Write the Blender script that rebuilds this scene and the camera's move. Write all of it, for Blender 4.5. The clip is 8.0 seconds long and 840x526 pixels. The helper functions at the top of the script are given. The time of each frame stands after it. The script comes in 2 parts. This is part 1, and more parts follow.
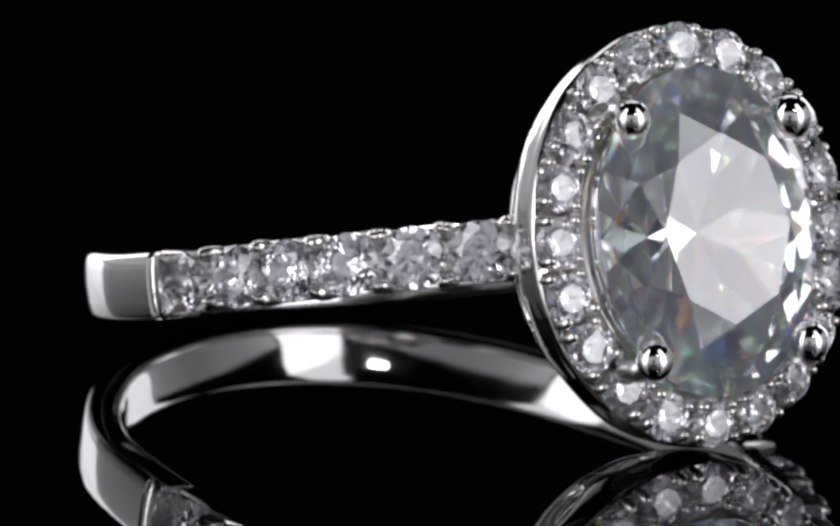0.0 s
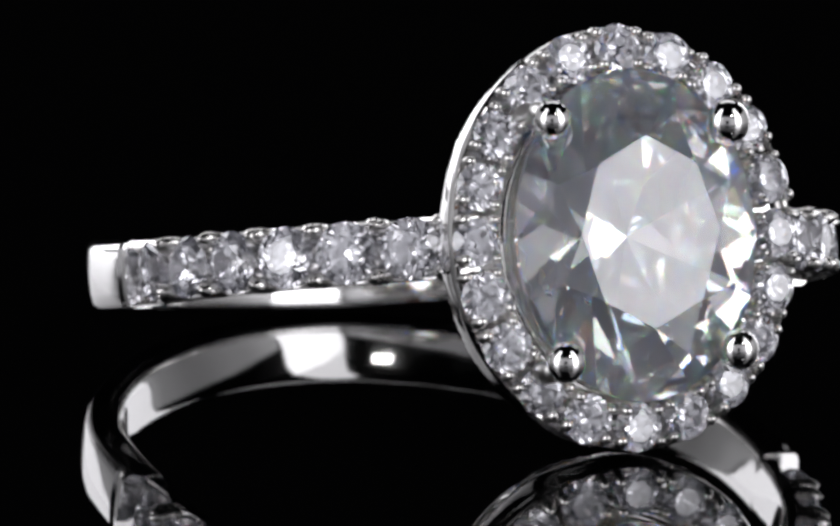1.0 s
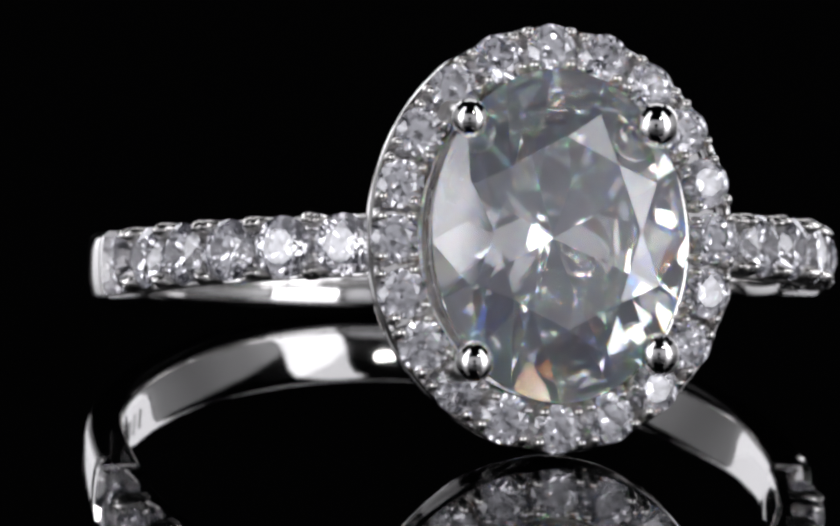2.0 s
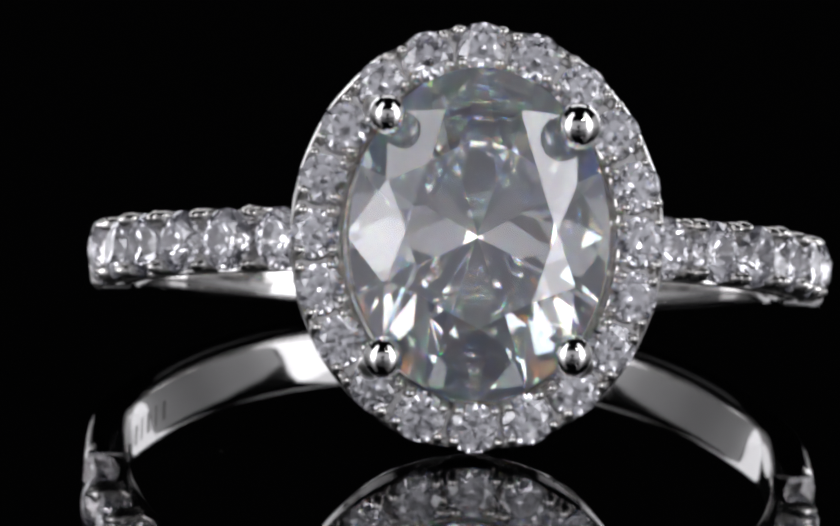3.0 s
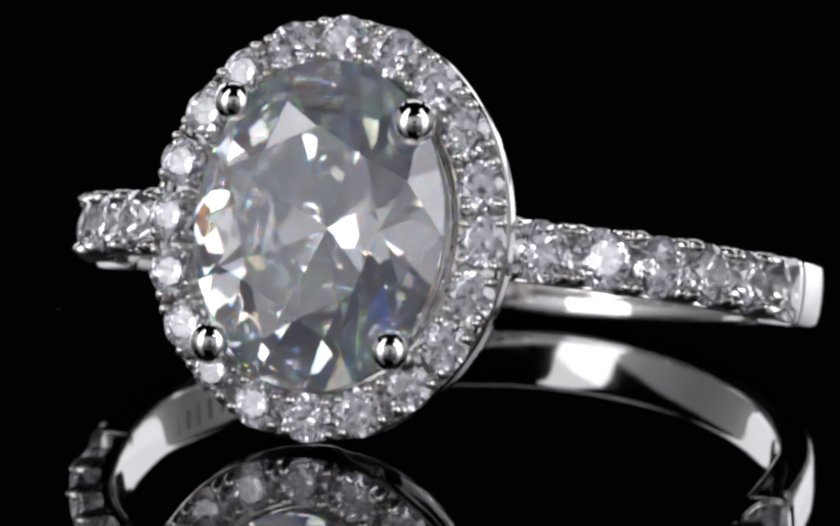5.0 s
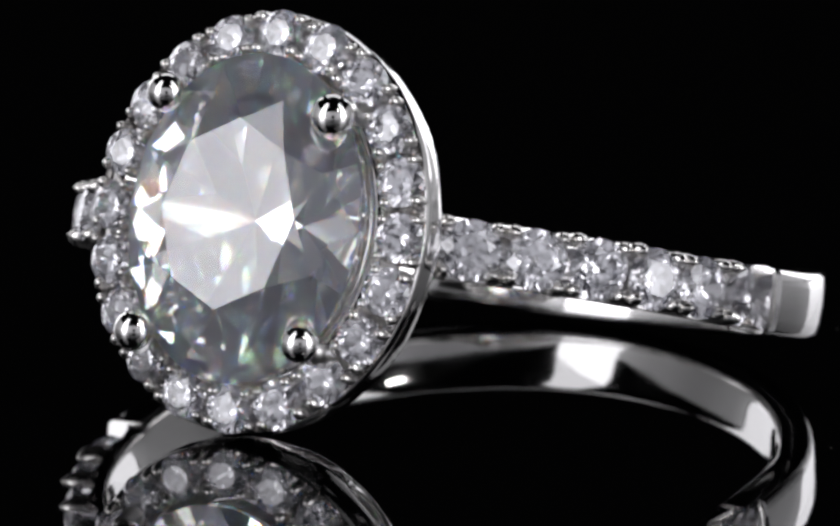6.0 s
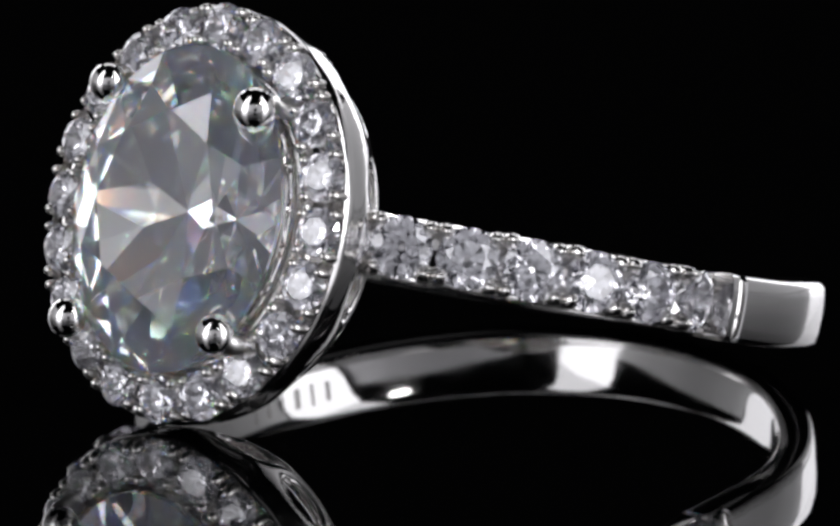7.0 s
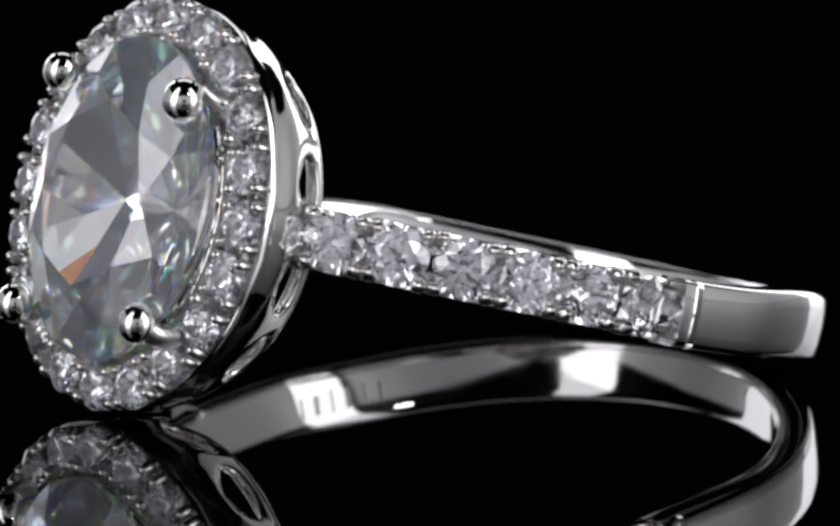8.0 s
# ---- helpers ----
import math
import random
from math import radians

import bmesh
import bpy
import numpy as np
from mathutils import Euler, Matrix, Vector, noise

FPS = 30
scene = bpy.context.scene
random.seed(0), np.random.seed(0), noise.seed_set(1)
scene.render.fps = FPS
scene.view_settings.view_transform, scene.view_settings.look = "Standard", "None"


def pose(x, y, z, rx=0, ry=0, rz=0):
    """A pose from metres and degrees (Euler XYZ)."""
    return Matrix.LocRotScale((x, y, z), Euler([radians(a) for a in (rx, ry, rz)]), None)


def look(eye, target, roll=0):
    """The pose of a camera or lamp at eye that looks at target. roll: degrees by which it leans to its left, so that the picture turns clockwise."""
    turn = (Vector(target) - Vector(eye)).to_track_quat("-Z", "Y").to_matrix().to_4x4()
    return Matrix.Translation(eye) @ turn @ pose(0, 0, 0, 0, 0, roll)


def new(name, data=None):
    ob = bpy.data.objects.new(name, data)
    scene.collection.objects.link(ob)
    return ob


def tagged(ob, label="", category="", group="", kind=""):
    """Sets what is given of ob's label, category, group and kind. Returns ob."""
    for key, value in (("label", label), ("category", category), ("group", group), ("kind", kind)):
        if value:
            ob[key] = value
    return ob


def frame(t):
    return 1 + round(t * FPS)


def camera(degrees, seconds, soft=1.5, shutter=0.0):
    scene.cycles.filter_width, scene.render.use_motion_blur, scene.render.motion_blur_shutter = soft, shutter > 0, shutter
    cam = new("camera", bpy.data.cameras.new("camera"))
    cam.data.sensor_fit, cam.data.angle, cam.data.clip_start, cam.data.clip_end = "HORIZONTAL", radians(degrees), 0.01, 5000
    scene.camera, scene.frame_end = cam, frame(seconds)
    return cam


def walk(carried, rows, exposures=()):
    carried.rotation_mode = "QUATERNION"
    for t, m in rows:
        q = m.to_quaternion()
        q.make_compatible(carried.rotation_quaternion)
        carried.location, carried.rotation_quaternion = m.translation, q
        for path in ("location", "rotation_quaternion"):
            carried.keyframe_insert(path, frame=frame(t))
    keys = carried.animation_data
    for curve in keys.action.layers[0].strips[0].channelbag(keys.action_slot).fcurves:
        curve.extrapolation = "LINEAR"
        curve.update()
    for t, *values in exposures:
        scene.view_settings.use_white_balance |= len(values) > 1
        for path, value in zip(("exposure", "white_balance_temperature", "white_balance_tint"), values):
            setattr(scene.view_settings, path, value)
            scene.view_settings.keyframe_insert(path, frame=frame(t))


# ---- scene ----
cam = camera(6.0, 8.0, soft=3.0)

MM = 0.001  # everything below is drawn in millimetres


# ---- camera: a long macro lens on a tripod, it stands still ----
EYE = (-0.851 * MM, -210.40 * MM, 37.78 * MM)
AIM = (-0.851 * MM, 0.0, 2.915 * MM)
cam.data.dof.use_dof, cam.data.dof.focus_distance, cam.data.dof.aperture_fstop = True, 0.204, 220.0
walk(cam, [(0.0, look(EYE, AIM, 2.15)), (8.0, look(EYE, AIM, 2.15))])

# ---- the turntable turns about the world's z axis; the ring lies on it ----
TILT = pose(0.107 * MM, -1.080 * MM, 3.108 * MM, -13.28, -0.25, 0.0)


def turned(t):
    """How far the turntable has come, in degrees."""
    u = t - 4.0
    return -0.003886 * u ** 3 + -0.00355 * u ** 2 + -9.7756 * u + -7.3240


# ---- world and lights ----
world = bpy.data.worlds.new("studio_world")
scene.world = world
world.use_nodes = True
world.node_tree.nodes["Background"].inputs["Color"].default_value = (0.8, 0.85, 1.0, 1)
world.node_tree.nodes["Background"].inputs["Strength"].default_value = 0.004


def softbox(name, eye, target, width, height, power, colour):
    data = bpy.data.lights.new(name, "AREA")
    data.shape, data.size, data.size_y = "RECTANGLE", width, height
    data.energy, data.color = power, colour
    ob = new(name, data)
    ob.matrix_world = look(eye, target)
    return ob


COOL = (0.955, 0.95, 1.0)


def panel(side, y0, y1, top, radiance, foot=0.005):
    """A lit side wall of the tent, at x = side, from y0 to y1."""
    mid, high = (y0 + y1) / 2, top - foot
    softbox("softbox_lamp", (side, mid, foot + high / 2), (0, mid, foot + high / 2),
            abs(y1 - y0), high, radiance * math.pi * abs(y1 - y0) * high, COOL)


panel(-0.20, -0.228, -0.085, 0.20, 3.2)
panel(-0.20, -0.228, -0.085, 0.45, 1.9, 0.20)
panel(0.20, -0.217, -0.075, 0.20, 3.2)
panel(0.20, -0.217, -0.075, 0.45, 1.9, 0.20)
panel(-0.20, 0.22, 0.60, 0.26, 2.1)
panel(0.20, 0.235, 0.62, 0.26, 2.1)
softbox("softbox_lamp", (0.0, 0.20, 0.27), (0, 0, 0.0), 0.24, 0.12, 1.2 * math.pi * 0.24 * 0.12, COOL)
softbox("led_lamp", (0.080, -0.157, 0.140), (0, 0, 0.0), 0.024, 0.008, 0.02, (1, 1, 1))

scene.cycles.max_bounces, scene.cycles.glossy_bounces, scene.cycles.transmission_bounces = 20, 14, 20
scene.view_settings.exposure = 0.17


# ---- materials ----
def material(name):
    m = bpy.data.materials.new(name)
    m.use_nodes = True
    nt = m.node_tree
    return m, nt, nt.nodes["Principled BSDF"]


def noise_node(nt, scale, detail=3.0):
    co = nt.nodes.new("ShaderNodeTexCoord")
    n = nt.nodes.new("ShaderNodeTexNoise")
    n.inputs["Scale"].default_value, n.inputs["Detail"].default_value = scale, detail
    nt.links.new(co.outputs["Object"], n.inputs["Vector"])
    return n


def spread(nt, source, low, high):
    r = nt.nodes.new("ShaderNodeMapRange")
    r.inputs["From Min"].default_value, r.inputs["From Max"].default_value = 0.3, 0.7
    r.inputs["To Min"].default_value, r.inputs["To Max"].default_value = low, high
    nt.links.new(source, r.inputs["Value"])
    return r.outputs["Result"]


def metal(name, colour, rough_low, rough_high, relief):
    """Polished white gold with faint hairlines and polishing waves."""
    m, nt, b = material(name)
    b.inputs["Base Color"].default_value = (*colour, 1)
    b.inputs["Metallic"].default_value = 1.0
    nt.links.new(spread(nt, noise_node(nt, 900).outputs["Fac"], rough_low, rough_high), b.inputs["Roughness"])
    wave, fine = noise_node(nt, 350, 2), noise_node(nt, 6000, 2)
    mix = nt.nodes.new("ShaderNodeMath")
    mix.operation = "MULTIPLY_ADD"
    mix.inputs[1].default_value = 0.08
    nt.links.new(fine.outputs["Fac"], mix.inputs[0])
    nt.links.new(wave.outputs["Fac"], mix.inputs[2])
    bump = nt.nodes.new("ShaderNodeBump")
    bump.inputs["Strength"].default_value = relief
    bump.inputs["Distance"].default_value = 0.00004
    nt.links.new(mix.outputs[0], bump.inputs["Height"])
    nt.links.new(bump.outputs["Normal"], b.inputs["Normal"])
    return m


GOLD = metal("polished_white_gold", (0.80, 0.79, 0.78), 0.04, 0.11, 0.14)
CLAW = metal("burnished_white_gold", (0.80, 0.785, 0.76), 0.12, 0.26, 0.3)
POST = metal("satin_white_gold", (0.80, 0.79, 0.77), 0.26, 0.38, 0.2)
MARK = metal("engraved_white_gold", (0.35, 0.34, 0.33), 0.35, 0.5, 0.4)


def crystal(name, tint, ior, haze, fire):
    """Clear cut stone, polished, with a thin film of haze on its facets."""
    m = bpy.data.materials.new(name)
    m.use_nodes = True
    nt = m.node_tree
    nt.nodes.remove(nt.nodes["Principled BSDF"])
    g = nt.nodes.new("ShaderNodeBsdfGlass")
    g.inputs["Color"].default_value = (*tint, 1)
    g.inputs["Roughness"].default_value = 0.0
    g.inputs["IOR"].default_value = ior
    last = None
    bands = ((0.88, 0.27, 0.0), (0.12, 0.58, 0.14), (0.0, 0.15, 0.86))  # red to violet; together they are white
    for k in range(3):
        c = nt.nodes.new("ShaderNodeBsdfGlass")
        c.inputs["Color"].default_value = (*bands[k], 1)
        c.inputs["Roughness"].default_value = 0.0
        c.inputs["IOR"].default_value = ior + (k - 1) * 0.055
        if last is None:
            last = c.outputs[0]
        else:
            add = nt.nodes.new("ShaderNodeAddShader")
            nt.links.new(last, add.inputs[0])
            nt.links.new(c.outputs[0], add.inputs[1])
            last = add.outputs[0]
    split = nt.nodes.new("ShaderNodeMixShader")
    split.inputs[0].default_value = fire
    nt.links.new(g.outputs[0], split.inputs[1])
    nt.links.new(last, split.inputs[2])
    film = nt.nodes.new("ShaderNodeBsdfDiffuse")
    film.inputs["Color"].default_value = (0.845, 0.865, 1.0, 1)
    mix = nt.nodes.new("ShaderNodeMixShader")
    nt.links.new(spread(nt, noise_node(nt, 500, 4).outputs["Fac"], haze * 0.7, haze * 1.3), mix.inputs[0])
    nt.links.new(split.outputs[0], mix.inputs[1])
    nt.links.new(film.outputs[0], mix.inputs[2])
    nt.links.new(mix.outputs[0], nt.nodes["Material Output"].inputs["Surface"])
    return m


STONE = crystal("clear_oval_stone", (0.992, 0.995, 1.0), 2.165, 0.085, 0.15)
MELEE = crystal("clear_round_stone", (0.985, 0.985, 0.995), 2.165, 0.03, 0.0)


def acrylic():
    m, nt, b = material("black_gloss_acrylic")
    b.inputs["Base Color"].default_value = (0.0008, 0.0008, 0.0009, 1)
    b.inputs["IOR"].default_value = 1.52
    nt.links.new(spread(nt, noise_node(nt, 60).outputs["Fac"], 0.0, 0.02), b.inputs["Roughness"])
    return m


def matte(name, colour, rough, scale, change):
    m, nt, b = material(name)
    r = nt.nodes.new("ShaderNodeValToRGB")
    r.color_ramp.elements[0].color = (*[c * (1 - change) for c in colour], 1)
    r.color_ramp.elements[1].color = (*[c * (1 + change) for c in colour], 1)
    n = noise_node(nt, scale, 6)
    nt.links.new(n.outputs["Fac"], r.inputs["Fac"])
    nt.links.new(r.outputs["Color"], b.inputs["Base Color"])
    b.inputs["Roughness"].default_value = rough
    b.inputs["Specular IOR Level"].default_value = 0.1
    return m


def painted_glow_cloth(name, near, middle, far):
    """Diffusion cloth between two lit panels, their light on it painted as emission: strongest at both ends, fading
    towards the middle; y from 0 to 1.
    """
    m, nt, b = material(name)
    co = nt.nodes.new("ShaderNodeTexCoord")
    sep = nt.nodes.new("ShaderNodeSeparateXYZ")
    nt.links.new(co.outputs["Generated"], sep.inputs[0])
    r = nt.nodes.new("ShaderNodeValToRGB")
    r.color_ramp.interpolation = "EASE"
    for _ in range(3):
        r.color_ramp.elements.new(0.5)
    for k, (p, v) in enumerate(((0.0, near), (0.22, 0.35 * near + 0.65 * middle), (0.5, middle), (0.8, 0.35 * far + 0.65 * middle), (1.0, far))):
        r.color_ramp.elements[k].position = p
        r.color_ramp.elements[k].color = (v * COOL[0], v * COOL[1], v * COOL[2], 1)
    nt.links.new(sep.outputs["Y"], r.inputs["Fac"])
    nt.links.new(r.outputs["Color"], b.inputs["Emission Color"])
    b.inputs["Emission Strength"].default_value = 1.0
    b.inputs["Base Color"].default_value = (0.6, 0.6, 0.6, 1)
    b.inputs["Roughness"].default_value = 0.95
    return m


ACRYLIC = acrylic()
VELVET = matte("black_cloth", (0.002, 0.002, 0.002), 0.95, 400, 0.4)
CLOTH = matte("grey_diffusion_cloth", (0.58, 0.58, 0.59), 0.95, 300, 0.05)
GREY = matte("grey_cloth", (0.5, 0.5, 0.5), 0.95, 300, 0.1)
RUBBER = matte("black_rubber", (0.012, 0.012, 0.012), 0.8, 200, 0.3)
DUST = matte("grey_dust", (0.35, 0.33, 0.30), 0.9, 3000, 0.3)


# ---- mesh helpers ----
def thing(name, m, label, category, kind="", group=""):
    ob = new(name)
    ob.empty_display_size = 0.002
    ob.matrix_world = m
    return tagged(ob, label, category, group, kind)


def mesh_of(name, bm, mat, smooth=True):
    bmesh.ops.recalc_face_normals(bm, faces=bm.faces)
    bm.transform(Matrix.Scale(MM, 4))
    me = bpy.data.meshes.new(name)
    bm.to_mesh(me)
    bm.free()
    me.materials.append(mat)
    for p in me.polygons:
        p.use_smooth = smooth
    return me


def part(name, bm, mat, parent, label="", smooth=True, m=None):
    me = bm if isinstance(bm, bpy.types.Mesh) else mesh_of(name, bm, mat, smooth)
    ob = new(name, me)
    ob.parent = parent
    if m is not None:
        ob.matrix_local = m
    return tagged(ob, label)


def sharpen(ob, degrees=35):
    me = ob.data
    bm = bmesh.new()
    bm.from_mesh(me)
    for e in bm.edges:
        e.smooth = not (len(e.link_faces) == 2 and e.calc_face_angle(0) > radians(degrees))
    bm.to_mesh(me)
    bm.free()
    return ob


def loft(bm, loops, closed=True, caps=False):
    """Skin a list of equal loops of points; closed joins the last to the first."""
    rows = [[bm.verts.new(p) for p in loop] for loop in loops]
    n = len(rows[0])
    last = len(rows) if closed else len(rows) - 1
    for i in range(last):
        a, b = rows[i], rows[(i + 1) % len(rows)]
        for j in range(n):
            bm.faces.new((a[j], a[(j + 1) % n], b[(j + 1) % n], b[j]))
    if caps and not closed:
        bm.faces.new(rows[0])
        bm.faces.new(rows[-1])


def tube(bm, points, radii, sides=10, flat=1.0):
    """A rod along points with a radius at each, closed at both ends."""
    loops = []
    for i, p in enumerate(points):
        p = Vector(p)
        a, b = Vector(points[max(i - 1, 0)]), Vector(points[min(i + 1, len(points) - 1)])
        way = (b - a).normalized()
        side = way.cross(Vector((0, 1, 0)))
        if side.length < 0.05:
            side = way.cross(Vector((0, 0, 1)))
        side.normalize()
        up = way.cross(side)
        loops.append([p + radii[i] * (math.cos(2 * math.pi * k / sides) * side + flat * math.sin(2 * math.pi * k / sides) * up)
                      for k in range(sides)])
    loft(bm, loops, closed=False, caps=True)


# ---- cut stones: facets as planes that clip a block ----
def facet_planes(girdle_sides, table=0.57, crown=34.5, star=22.0, pavilion=41.0, low=0.22, g=0.02, wobble=0.0):
    tc, tp = math.tan(radians(crown)), math.tan(radians(pavilion))
    hc = (1 - table) * tc + g
    planes = [((0, 0, 1), hc)]

    def ring_point(r, a, z):
        return Vector((r * math.cos(a), r * math.sin(a), z))

    def by_points(p, q, r):
        n = (q - p).cross(r - p).normalized()
        if n.dot(p) < 0:
            n = -n
        planes.append((tuple(n), n.dot(p)))

    for k in range(8):
        a = k * math.pi / 4
        mid = a + math.pi / 8
        for s, slope, z in ((1, crown, g), (-1, pavilion, -g)):
            n = Vector((math.sin(radians(slope)) * math.cos(a), math.sin(radians(slope)) * math.sin(a), s * math.cos(radians(slope))))
            planes.append((tuple(n), n.dot(ring_point(1, a, z))))
        by_points(ring_point(table, a, hc), ring_point(table, a + math.pi / 4, hc),
                  ring_point(0.78, mid, hc - (0.78 - table * math.cos(math.pi / 8)) * math.tan(radians(star))))
        high = ring_point(0.78, mid, g + (1 - 0.78 * math.cos(math.pi / 8)) * tc)
        deep = ring_point(low, mid, -g - (1 - low * math.cos(math.pi / 8)) * tp)
        for e in (a, a + math.pi / 4):
            by_points(high, ring_point(1, e, g), ring_point(1, mid, g))
            by_points(deep, ring_point(1, e, -g), ring_point(1, mid, -g))
    for k in range(girdle_sides):
        a = 2 * math.pi * (k + 0.5) / girdle_sides
        planes.append(((math.cos(a), math.sin(a), 0), 0.985))
    cut = random.Random(7)
    for k in range(1, len(planes) - girdle_sides):
        n = Vector(planes[k][0])
        n = Vector(c + radians(cut.uniform(-wobble, wobble)) for c in n).normalized()
        planes[k] = (tuple(n), planes[k][1])
    return planes


def cut_stone(planes, sx, sy, sz):
    """A stone that looks along -y, with half sizes sx across and sy in height, as a bmesh."""
    n = np.array([p[0] for p in planes])
    d = np.array([p[1] for p in planes])
    i, j, k = np.array([(a, b, c) for a in range(len(d)) for b in range(a) for c in range(b)]).T
    cross = np.cross(n[j], n[k])
    det = (n[i] * cross).sum(1)
    ok = np.abs(det) > 1e-7
    i, j, k, det, cross = i[ok], j[ok], k[ok], det[ok], cross[ok]
    pts = (d[i, None] * cross + d[j, None] * np.cross(n[k], n[i]) + d[k, None] * np.cross(n[i], n[j])) / det[:, None]
    pts = pts[(np.abs(pts) < 3).all(1)]
    pts = pts[((pts @ n.T) <= d + 1e-6).all(1)]
    pts = np.unique(np.round(pts, 5), axis=0)
    bm = bmesh.new()
    for x, y, z in pts:
        bm.verts.new((x * sx, -z * sz, y * sy))
    bmesh.ops.remove_doubles(bm, verts=bm.verts, dist=0.002)
    bmesh.ops.convex_hull(bm, input=bm.verts)
    loose = [v for v in bm.verts if not v.link_faces]
    bmesh.ops.delete(bm, geom=loose, context="VERTS")
    bmesh.ops.dissolve_limit(bm, angle_limit=radians(0.6), verts=bm.verts, edges=bm.edges)
    return bm


# ---- the setting ----
def flat_box(name, x, y, z, mat, label):
    bm = bmesh.new()
    bmesh.ops.create_cube(bm, size=1, matrix=Matrix.Translation(((x[0] + x[1]) / 2, (y[0] + y[1]) / 2, (z[0] + z[1]) / 2))
                          @ Matrix.Diagonal((x[1] - x[0], y[1] - y[0], z[1] - z[0], 1)))
    ob = new(name, mesh_of(name, bm, mat, False))
    return tagged(ob, label, name.split("_")[0], kind="structure")


flat_box("floor", (-900, 900), (-900, 900), (-60, -40), VELVET, "black cloth-covered bench top under the turntable")
flat_box("wall_north", (-900, 900), (900, 920), (-60, 900), VELVET, "black cloth backdrop behind the turntable")
flat_box("wall_south", (-900, 900), (-920, -900), (-60, 900), VELVET, "black cloth wall of the photo studio")
flat_box("wall_west", (-920, -900), (-900, 900), (-60, 900), VELVET, "black cloth wall of the photo studio")
flat_box("wall_east", (900, 920), (-900, 900), (-60, 900), VELVET, "black cloth wall of the photo studio")
flat_box("ceiling", (-920, 920), (-920, 920), (900, 920), VELVET, "black ceiling of the photo studio")


flat_box("wall_front", (-205, 205), (-240, -236), (-40, 150), CLOTH, "pale grey cloth front of the light tent")
flat_box("wall_left", (-208, -204), (-236, 600), (-40, 75), GREY, "grey cloth side of the light tent")
flat_box("wall_right", (204, 208), (-236, 600), (-40, 75), GREY, "grey cloth side of the light tent")
# the lamplight fading along these cloth sides is painted in as emission
PAINTED_GLOW = painted_glow_cloth("painted_glow_diffusion", 0.42, 0.03, 0.35)
flat_box("wall_left_panel", (-203, -200), (-86, 212), (2, 122), PAINTED_GLOW, "white cloth side of the light tent with painted-in glow")
flat_box("wall_right_panel", (200, 203), (-69, 227), (2, 122), PAINTED_GLOW, "white cloth side of the light tent with painted-in glow")
flat_box("panel_opening", (-27, 27), (-235.5, -233), (10, 64), VELVET, "black opening for the lens in the light tent")

# ---- turntable ----
def disc(r, z0, z1, bevel, sides=160):
    bm = bmesh.new()
    prof = [(r - bevel, z0), (r, z0 + bevel), (r, z1 - bevel), (r - bevel * 0.3, z1 - bevel * 0.3), (r - bevel, z1)]
    loops = [[(a * math.cos(2 * math.pi * k / sides), a * math.sin(2 * math.pi * k / sides), z) for k in range(sides)] for a, z in prof]
    loft(bm, loops, closed=False, caps=True)
    return bm


turntable = thing("turntable", Matrix.Identity(4), "round black gloss acrylic turntable that mirrors the ring", "turntable")
sharpen(part("platter", disc(150, -5, 0, 0.8), ACRYLIC, turntable, "", False), 10)
sharpen(part("base", disc(110, -40, -5.01, 3), RUBBER, turntable, "black rubber turntable base"))

# ---- the ring ----
R_IN, R_SEAT, R_OUT, HALF = 8.45, 8.78, 9.74, 0.88
PSI = [31.3 + 10.42 * j for j in range(6)]
PAVE_END = 87.1
ring = thing("ring", TILT, "white gold halo ring with clear oval stone, lying on black acrylic", "ring")


def on_band(psi, r, z=0.0):
    """A point of the shank: psi degrees from the head, to the right when positive."""
    u = min(1.0, max(0.0, (abs(psi) - 80.0) / 20.0))
    return Vector((r * math.sin(radians(psi)), -r * math.cos(radians(psi)) + 1.4 * u * u * (3 - 2 * u), z))


def shank():
    """The band: rounded section, lower where the stones sit."""
    def section(psi, r_out):
        u = min(1.0, max(0.0, (abs(psi) - 85.0) / 35.0))
        u = u * u * (3 - 2 * u)
        half, lift = (0.80 if r_out < 9.0 else HALF + 0.02 * u), 0.36 * u - 0.03 * max(0.0, (abs(psi) - 120.0) / 60.0)  # the worn band is a little bent up at its back
        r_in = R_IN + 0.27 * min(1.0, max(0.0, (abs(psi) - 80.0) / 25.0))
        edge = [(r_out, 0.0), (r_out - 0.02, 0.5), (r_out - 0.06, 0.82), (r_out - 0.11, 0.93), (r_out - 0.2, 1.0),
                (r_in + 0.17, 1.0), (r_in + 0.075, 0.94), (r_in + 0.04, 0.84), (r_in + 0.016, 0.62), (r_in, 0.3)]
        pts = edge + [(r_in, 0.0)] + [(r, -v) for r, v in reversed(edge[1:])]
        return [on_band(psi, r, half * v + lift) for r, v in pts]
    stops = []
    for psi in np.arange(24, 337, 2.0):
        psi = psi if psi < 180.5 else psi - 360
        stops.append((float(psi), R_SEAT if abs(psi) < PAVE_END else R_OUT))
    for s in (-1, 1):
        e = PAVE_END
        stops += [(s * (e + 0.01), R_SEAT), (s * (e + 0.15), R_OUT + 0.02), (s * (e + 1.0), R_OUT + 0.02), (s * (e + 1.15), R_OUT - 0.16),
                  (s * (e + 2.3), R_OUT - 0.14), (s * (e + 2.5), R_OUT)]
    stops = [q for q in stops if not (PAVE_END < abs(q[0]) < PAVE_END + 2.6 and q[0] == round(q[0]))]
    bm = bmesh.new()
    loft(bm, [section(p, r) for p, r in sorted(stops, key=lambda q: q[0] % 360)], closed=False, caps=True)
    return bm


band = sharpen(part("band", shank(), GOLD, ring, "polished white gold band"), 50)


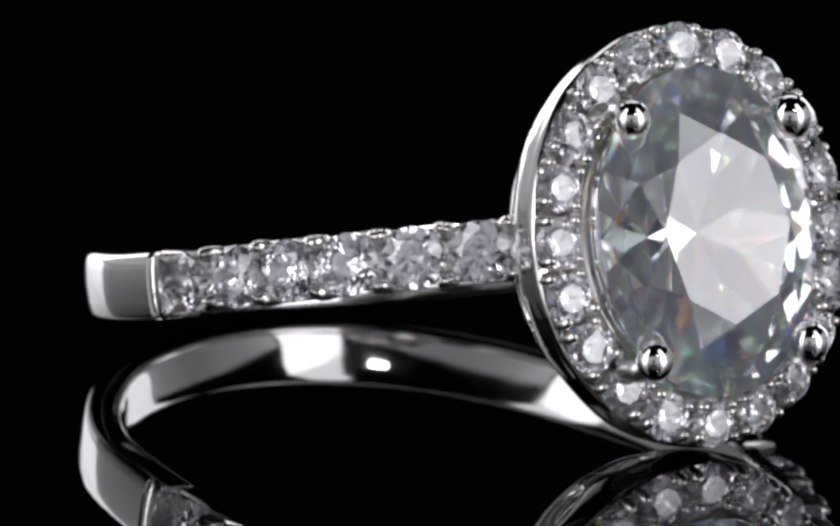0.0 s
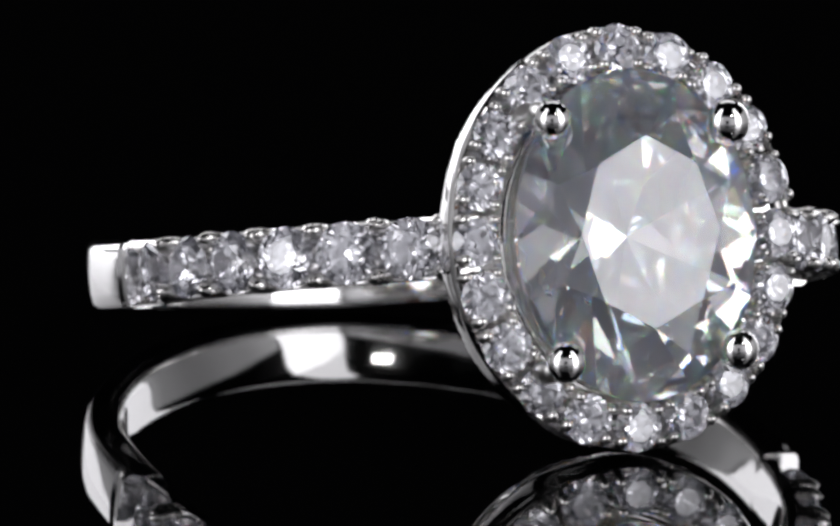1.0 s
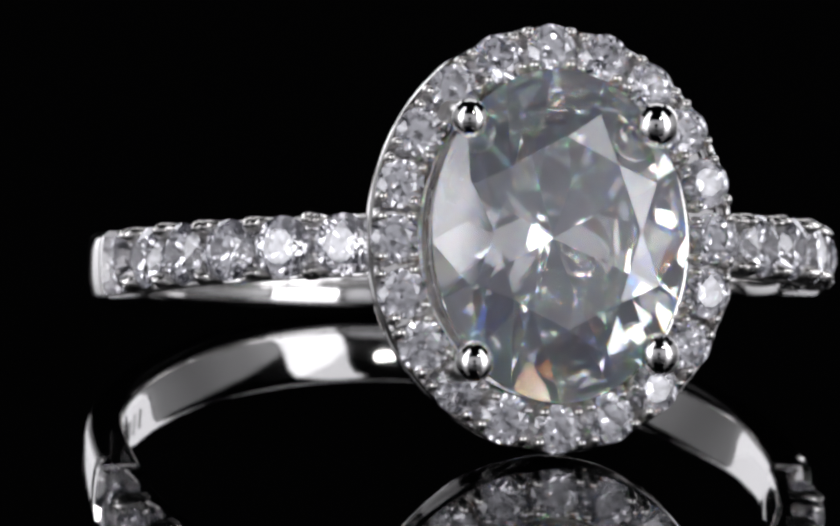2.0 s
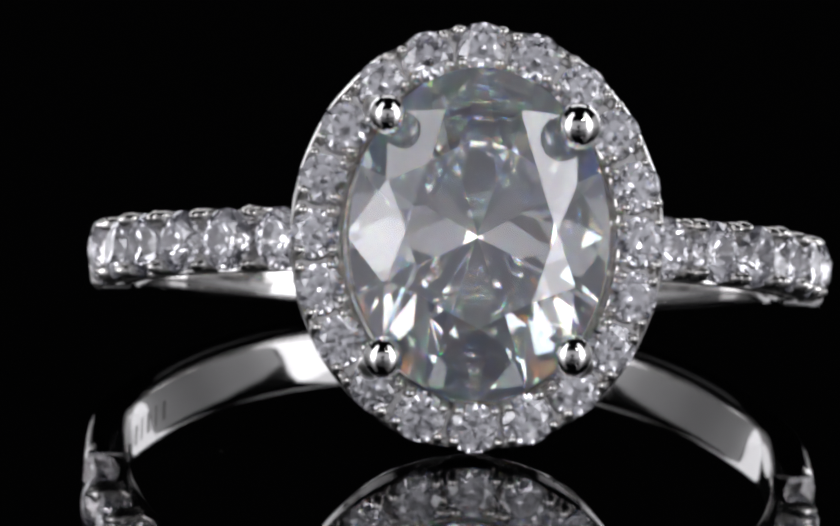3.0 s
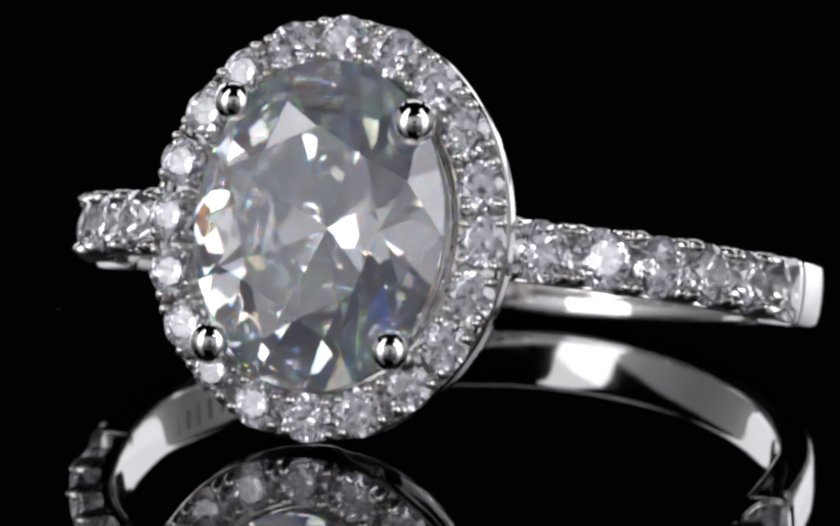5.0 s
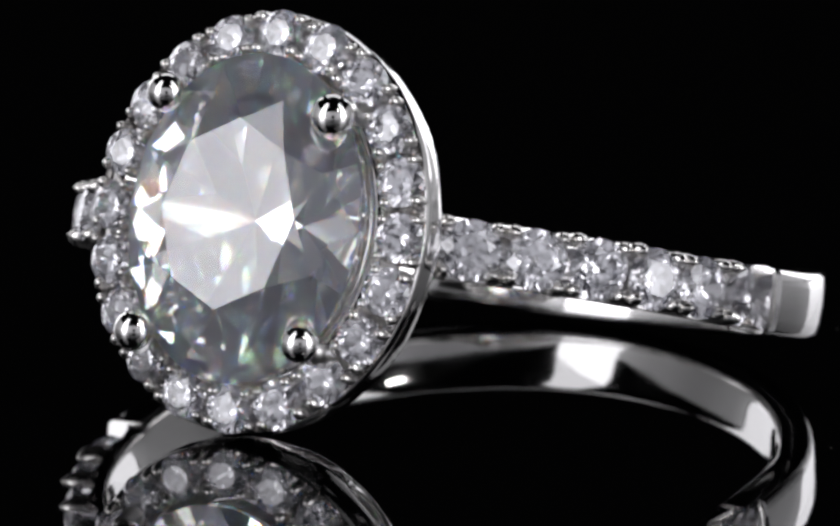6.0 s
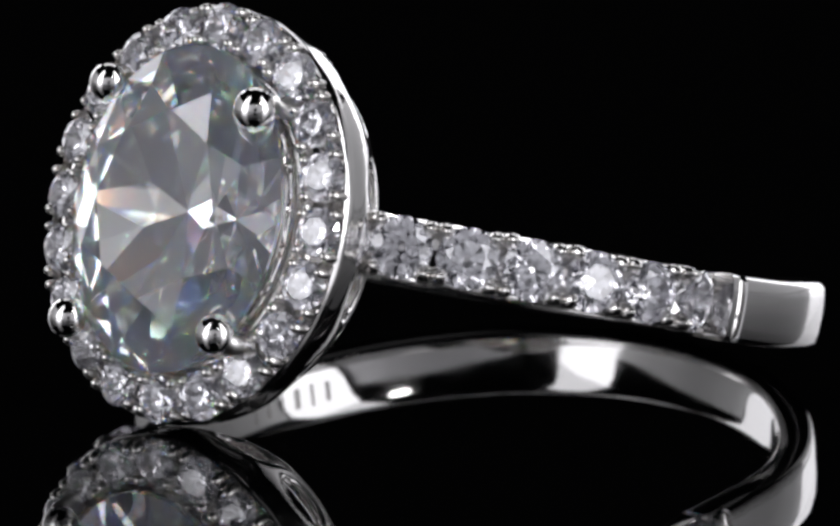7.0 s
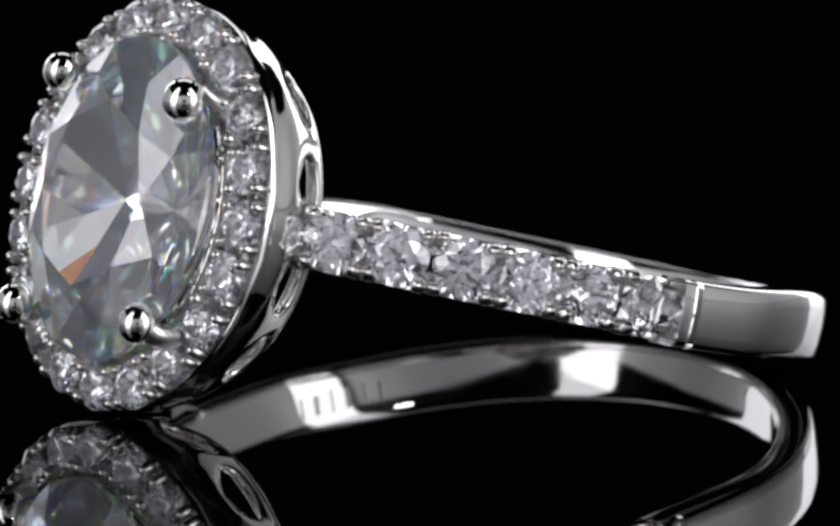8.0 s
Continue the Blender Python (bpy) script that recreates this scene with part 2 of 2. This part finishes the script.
def side_wall(s, z):
    """Thin wall beside the row of stones, cut down in a scallop at each stone."""
    bm = bmesh.new()
    loops = []
    for psi in np.arange(25.0, PAVE_END + 0.1, 0.5):
        near = math.cos(2 * math.pi * (psi - PSI[0]) / 10.42)
        top = 8.99 - 0.09 * near
        w0, w1 = math.copysign(0.62, z), math.copysign(0.797, z)
        loops.append([on_band(s * psi, r, w) for r, w in ((8.7, w0), (top - 0.03, w0), (top, (w0 + w1) / 2), (top - 0.03, w1), (8.7, w1))])
    loft(bm, loops, closed=False, caps=True)
    return bm


for s in (-1, 1):
    for z in (-1, 1):
        sharpen(part("side_wall", side_wall(s, z), GOLD, band), 40)

# halo
H_A, H_B, H_Y, H_Z = 4.12, 4.81, 10.58, -0.03


def oval(a, b, phi, y):
    """phi in degrees, clockwise from the top as seen from the front."""
    return Vector((a * math.sin(radians(phi)), -y, b * math.cos(radians(phi)) + H_Z))


def stone_phi(k):
    return 18 * k + 2.05 * math.sin(radians(36 * k))


def halo_plate():
    """Oval rim that holds the small stones, scalloped round each of them."""
    bm = bmesh.new()
    loops = []
    for k in range(240):
        phi = k * 1.5
        near = math.cos(radians(20 * phi))
        out = 0.585 + 0.02 * near
        prof = [(-1.0, 9.72), (-0.90, 9.92), (-0.72, 10.18), (-0.52, 10.32), (-0.44, 9.85), (0.44, 9.85), (0.50, 10.26), (out - 0.04, 10.31), (out, 10.24), (0.60, 10.12), (0.585, 9.99),
                (0.42, 9.96), (0.40, 9.7), (-0.5, 9.62), (-0.95, 9.62)]
        loops.append([oval(H_A + w, H_B + w, phi, y) for w, y in prof])
    loft(bm, loops)
    return bm


halo = sharpen(part("halo_rim", halo_plate(), GOLD, ring, "scalloped oval white gold halo rim"), 40)


def rail(a, b, y, rw, ry):
    bm = bmesh.new()
    loops = []
    for k in range(120):
        phi = k * 3
        loops.append([oval(a + rw * math.cos(2 * math.pi * j / 12), b + rw * math.cos(2 * math.pi * j / 12), phi,
                           y + ry * math.sin(2 * math.pi * j / 12)) for j in range(12)])
    loft(bm, loops)
    return bm


part("gallery_rail", rail(3.42, 4.16, 7.52, 0.17, 0.24), GOLD, ring)


def bowl():
    """Sloping metal seat under the oval stone, open in the middle."""
    bm = bmesh.new()
    loops = []
    for k in range(96):
        phi = k * 3.75
        loops.append([oval(a, b, phi, y) for a, b, y in ((3.18, 3.98, 10.02), (2.75, 3.45, 9.55), (2.25, 2.95, 9.0), (2.1, 2.8, 9.0),
                                                       (2.6, 3.3, 9.4), (3.1, 3.9, 9.86))])
    loft(bm, loops)
    return bm


part("stone_seat", bowl(), GOLD, ring)
part("seat_ring", rail(2.95, 3.8, 10.4, 0.16, 0.3), GOLD, ring)
part("base_ring", rail(2.2, 2.9, 8.7, 0.2, 0.25), GOLD, ring)


def gallery_piece(bm, phi_mid):
    """A twelfth of the wall under the halo: a plain smooth rim above, a leaf-shaped opening that widens towards the rail below."""
    def at(x, v, inset):
        w = -0.98 * max(0.0, (v - 0.25) / 0.75) ** 1.2 - inset
        return oval(H_A + 0.55 + w, H_B + 0.53 + 0.93 * w, phi_mid + x, 10.02 - 2.45 * v)

    n, rings, sheets = 40, 6, []
    for inset in (0.0, 0.26):
        loops = []
        for ring_k in range(rings):
            f = ring_k / (rings - 1)
            pts = []
            for k in range(n):
                a = 2 * math.pi * k / n
                c, q = math.cos(a), math.sin(a)
                hx, hv = 10.2 * c * (1 + 0.42 * q) * (1 - 0.10 * q * q), 0.65 + 0.28 * q
                m = max(abs(c), abs(q))
                ox, ov = 15.0 * c / m, 0.5 + 0.5 * q / m
                roll = 0.07 * (1 - f) ** 3 if inset == 0 else 0.0
                pts.append(at(hx + (ox - hx) * f, hv + (ov - hv) * f, inset + roll))
            loops.append(pts)
        sheets.append(loops)
    loft(bm, list(reversed(sheets[1])) + sheets[0], closed=False)


def gallery_wall():
    bm = bmesh.new()
    for k in range(12):
        gallery_piece(bm, 30 * k + 15)
    bmesh.ops.remove_doubles(bm, verts=bm.verts, dist=0.03)
    return bm


part("gallery_wall", gallery_wall(), GOLD, ring, "pierced white gold wall with leaf-shaped openings")


# prongs
def prong(x, z, size):
    out = Vector((x / 3.24 ** 2, 0, z / 4.19 ** 2)).normalized()
    tip = Vector((x, -11.8, z))
    p1 = tip + out * 0.32
    rod = bmesh.new()
    tube(rod, [tip + out * 0.12, p1 + Vector((0, 0.35, 0)), p1 + Vector((0, 0.9, 0)) + out * 0.04, p1 + Vector((0, 2.0, 0)), p1 + Vector((0, 3.3, 0)) - out * 0.5],
         [0.24, 0.31, 0.31, 0.30, 0.28], 18)
    ball = bmesh.new()
    bmesh.ops.create_uvsphere(ball, u_segments=32, v_segments=20, radius=size,
                              matrix=Matrix.Translation(tip) @ Matrix.Diagonal((1.0, 0.95, 1.06, 1)))
    ob = part("prong", rod, POST, ring, "white gold prong with a ball tip")
    part("ball_tip", ball, GOLD, ob, "round polished ball tip")


for x, z, size in ((-2.39, 2.91, 0.48), (2.40, 2.74, 0.56), (-2.37, -3.18, 0.5), (2.37, -3.01, 0.5)):
    prong(x, z, size)

# stones
part("oval_stone", cut_stone(facet_planes(64, low=0.34, pavilion=41.0, wobble=0.22), 3.32, 4.27, 3.13), STONE, ring, "large clear oval brilliant-cut stone", False,
     Matrix.Translation((0, -11.12 * MM, 0)))
small = cut_stone(facet_planes(24), 1, 1, 1)
small_mesh = mesh_of("round_stone", small, MELEE, False)


def seat(p, out, size, spin):
    """The pose of a small stone at p that looks along out."""
    q = Vector((0, -1, 0)).rotation_difference(out)
    return Matrix.Translation(p * MM) @ q.to_matrix().to_4x4() @ Matrix.Rotation(spin, 4, "Y") @ Matrix.Diagonal((size, size, size, 1))


rnd = random.Random(4)
for k in range(20):
    p = oval(H_A, H_B, stone_phi(k), H_Y)
    flare = oval(1, 1, stone_phi(k), 0).normalized() * 0.14
    out = (Vector((rnd.uniform(-.08, .08), -1, rnd.uniform(-.08, .08))) + flare).normalized()
    part("round_stone", small_mesh, MELEE, halo, "small round clear brilliant-cut stone", m=seat(p, out, 0.63 + rnd.uniform(-.02, .02), rnd.uniform(0, 3)))
for s in (-1, 1):
    for j, psi in enumerate(PSI):
        out = on_band(s * psi + rnd.uniform(-5, 5), 1, rnd.uniform(-.09, .09)).normalized()
        part("round_stone", small_mesh, MELEE, band, "small round clear brilliant-cut stone", m=seat(on_band(s * psi, 9.42), out, 0.81, rnd.uniform(0, 3)))


# beads and claws that hold the small stones
def bead(length, width, tip):
    bm = bmesh.new()
    prof = [(0, 0.75), (0.35, 0.95), (0.62, 1.0), (0.82, 0.82), (0.95, tip), (1.0, tip * 0.45)]
    loops = [[(width * w * math.cos(2 * math.pi * k / 10), -length * u, width * w * math.sin(2 * math.pi * k / 10)) for k in range(10)]
             for u, w in prof]
    loft(bm, loops, closed=False, caps=True)
    return mesh_of("bead", bm, CLAW)


BEAD, CLAW_MESH = bead(0.62, 0.17, 0.5), bead(0.92, 0.215, 0.34)
for k in range(20):
    phi = stone_phi(k) + 9
    for w, dphi in ((0.43, -2.5), (0.43, 2.5), (-0.50, -2.4), (-0.50, 2.4)):
        w, dphi = w + rnd.uniform(-0.03, 0.03), dphi + rnd.uniform(-0.5, 0.5)
        p = oval(H_A + w, H_B + w, phi + dphi, 10.22 if w > 0 else 10.36)
        lean = oval(1, 1, phi + 4 * dphi, 0).normalized() * ((-0.12 if w > 0 else 0.2) + rnd.uniform(-0.08, 0.08))
        part("bead", BEAD, CLAW, halo, m=seat(p, (Vector((0, -1, 0)) + lean).normalized(), rnd.uniform(0.78, 1.0) if w > 0 else rnd.uniform(0.85, 1.1), 0))
# two claws at each gap of the pave, split like a fishtail
for s in (-1, 1):
    for j in range(6):
        for z in (-0.65, 0.65):
            for d in (-0.85, 0.85):
                psi = PSI[0] - 5.21 + 10.42 * j + d
                out = (on_band(s * psi + 7 * d, 1) + Vector((0, 0, rnd.uniform(-0.10, 0.04) * math.copysign(1, z)))).normalized()
                part("bead", CLAW_MESH, CLAW, band, m=seat(on_band(s * psi, 8.84, z), out, rnd.uniform(0.95, 1.08), 0))


# shoulders, where the shank meets the halo
def shoulder(s):
    bm = bmesh.new()
    loops = []
    for psi, r0, r1, h in ((20.5, 8.9, 10.2, 0.84), (23.5, 8.7, 10.2, 0.86), (25.2, 8.6, 9.8, 0.86), (26.2, 8.6, 9.3, 0.85)):
        loops.append([on_band(s * psi, r, z) for r, z in ((r0, -h), (r1 - 0.08, -h), (r1, -h + 0.1), (r1, h - 0.1), (r1 - 0.08, h), (r0, h))])
    loft(bm, loops, closed=False, caps=True)
    return bm


for s in (-1, 1):
    sharpen(part("shoulder", shoulder(s), GOLD, ring))


# worn engraved mark inside the band
def engraved(psi, w, h):
    bm = bmesh.new()
    at = on_band(psi, R_IN + 0.262, 0.36)
    side = on_band(psi + 0.5, 1) - on_band(psi - 0.5, 1)
    side.normalize()
    inward = -(on_band(psi, 2) - on_band(psi, 1)).normalized()
    q = [(-w / 2, -h / 2), (w / 2, -h / 2), (w / 2, h / 2), (-w / 2, h / 2)]
    rows = [[bm.verts.new(at + side * x + Vector((0, 0, y)) + inward * k) for x, y in q] for k in (-0.05, 0.006)]
    for i in range(4):
        bm.faces.new((rows[0][i], rows[0][(i + 1) % 4], rows[1][(i + 1) % 4], rows[1][i]))
    bm.faces.new(rows[1])
    bm.faces.new(list(reversed(rows[0])))
    return bm


for k in range(6):
    part("engraved_bar", engraved(-104 - 3.1 * k, (0.07, 0.13, 0.05, 0.16, 0.08, 0.12)[k], (0.62, 0.55, 0.64, 0.58, 0.62, 0.56)[k]), MARK, band, "worn grey engraved bar", False)


# dust on the platter
def speck(r):
    bm = bmesh.new()
    bmesh.ops.create_icosphere(bm, subdivisions=1, radius=r)
    for v in bm.verts:
        v.co *= rnd.uniform(0.6, 1.3)
        v.co.z *= 0.6
    return bm


for x, y, r in ((0.6, -13.6, 0.022), (-6.2, -12.2, 0.012), (5.5, 13.0, 0.02), (-12.5, 4.0, 0.016), (12.8, -3.5, 0.014), (-3.0, 16.0, 0.02),
                (9.0, 19.0, 0.02), (-14.0, 14.0, 0.018)):
    part("dust_speck", speck(r), DUST, turntable, "", False, Matrix.Translation((x * MM, y * MM, r * 0.5 * MM)))


# ---- what moves ----
def motions():
    times = [0.25 * k for k in range(33)]
    walk(turntable, [(t, pose(0, 0, 0, 0, 0, turned(t))) for t in times])
    walk(ring, [(t, pose(0, 0, 0, 0, 0, turned(t)) @ TILT) for t in times])


motions()
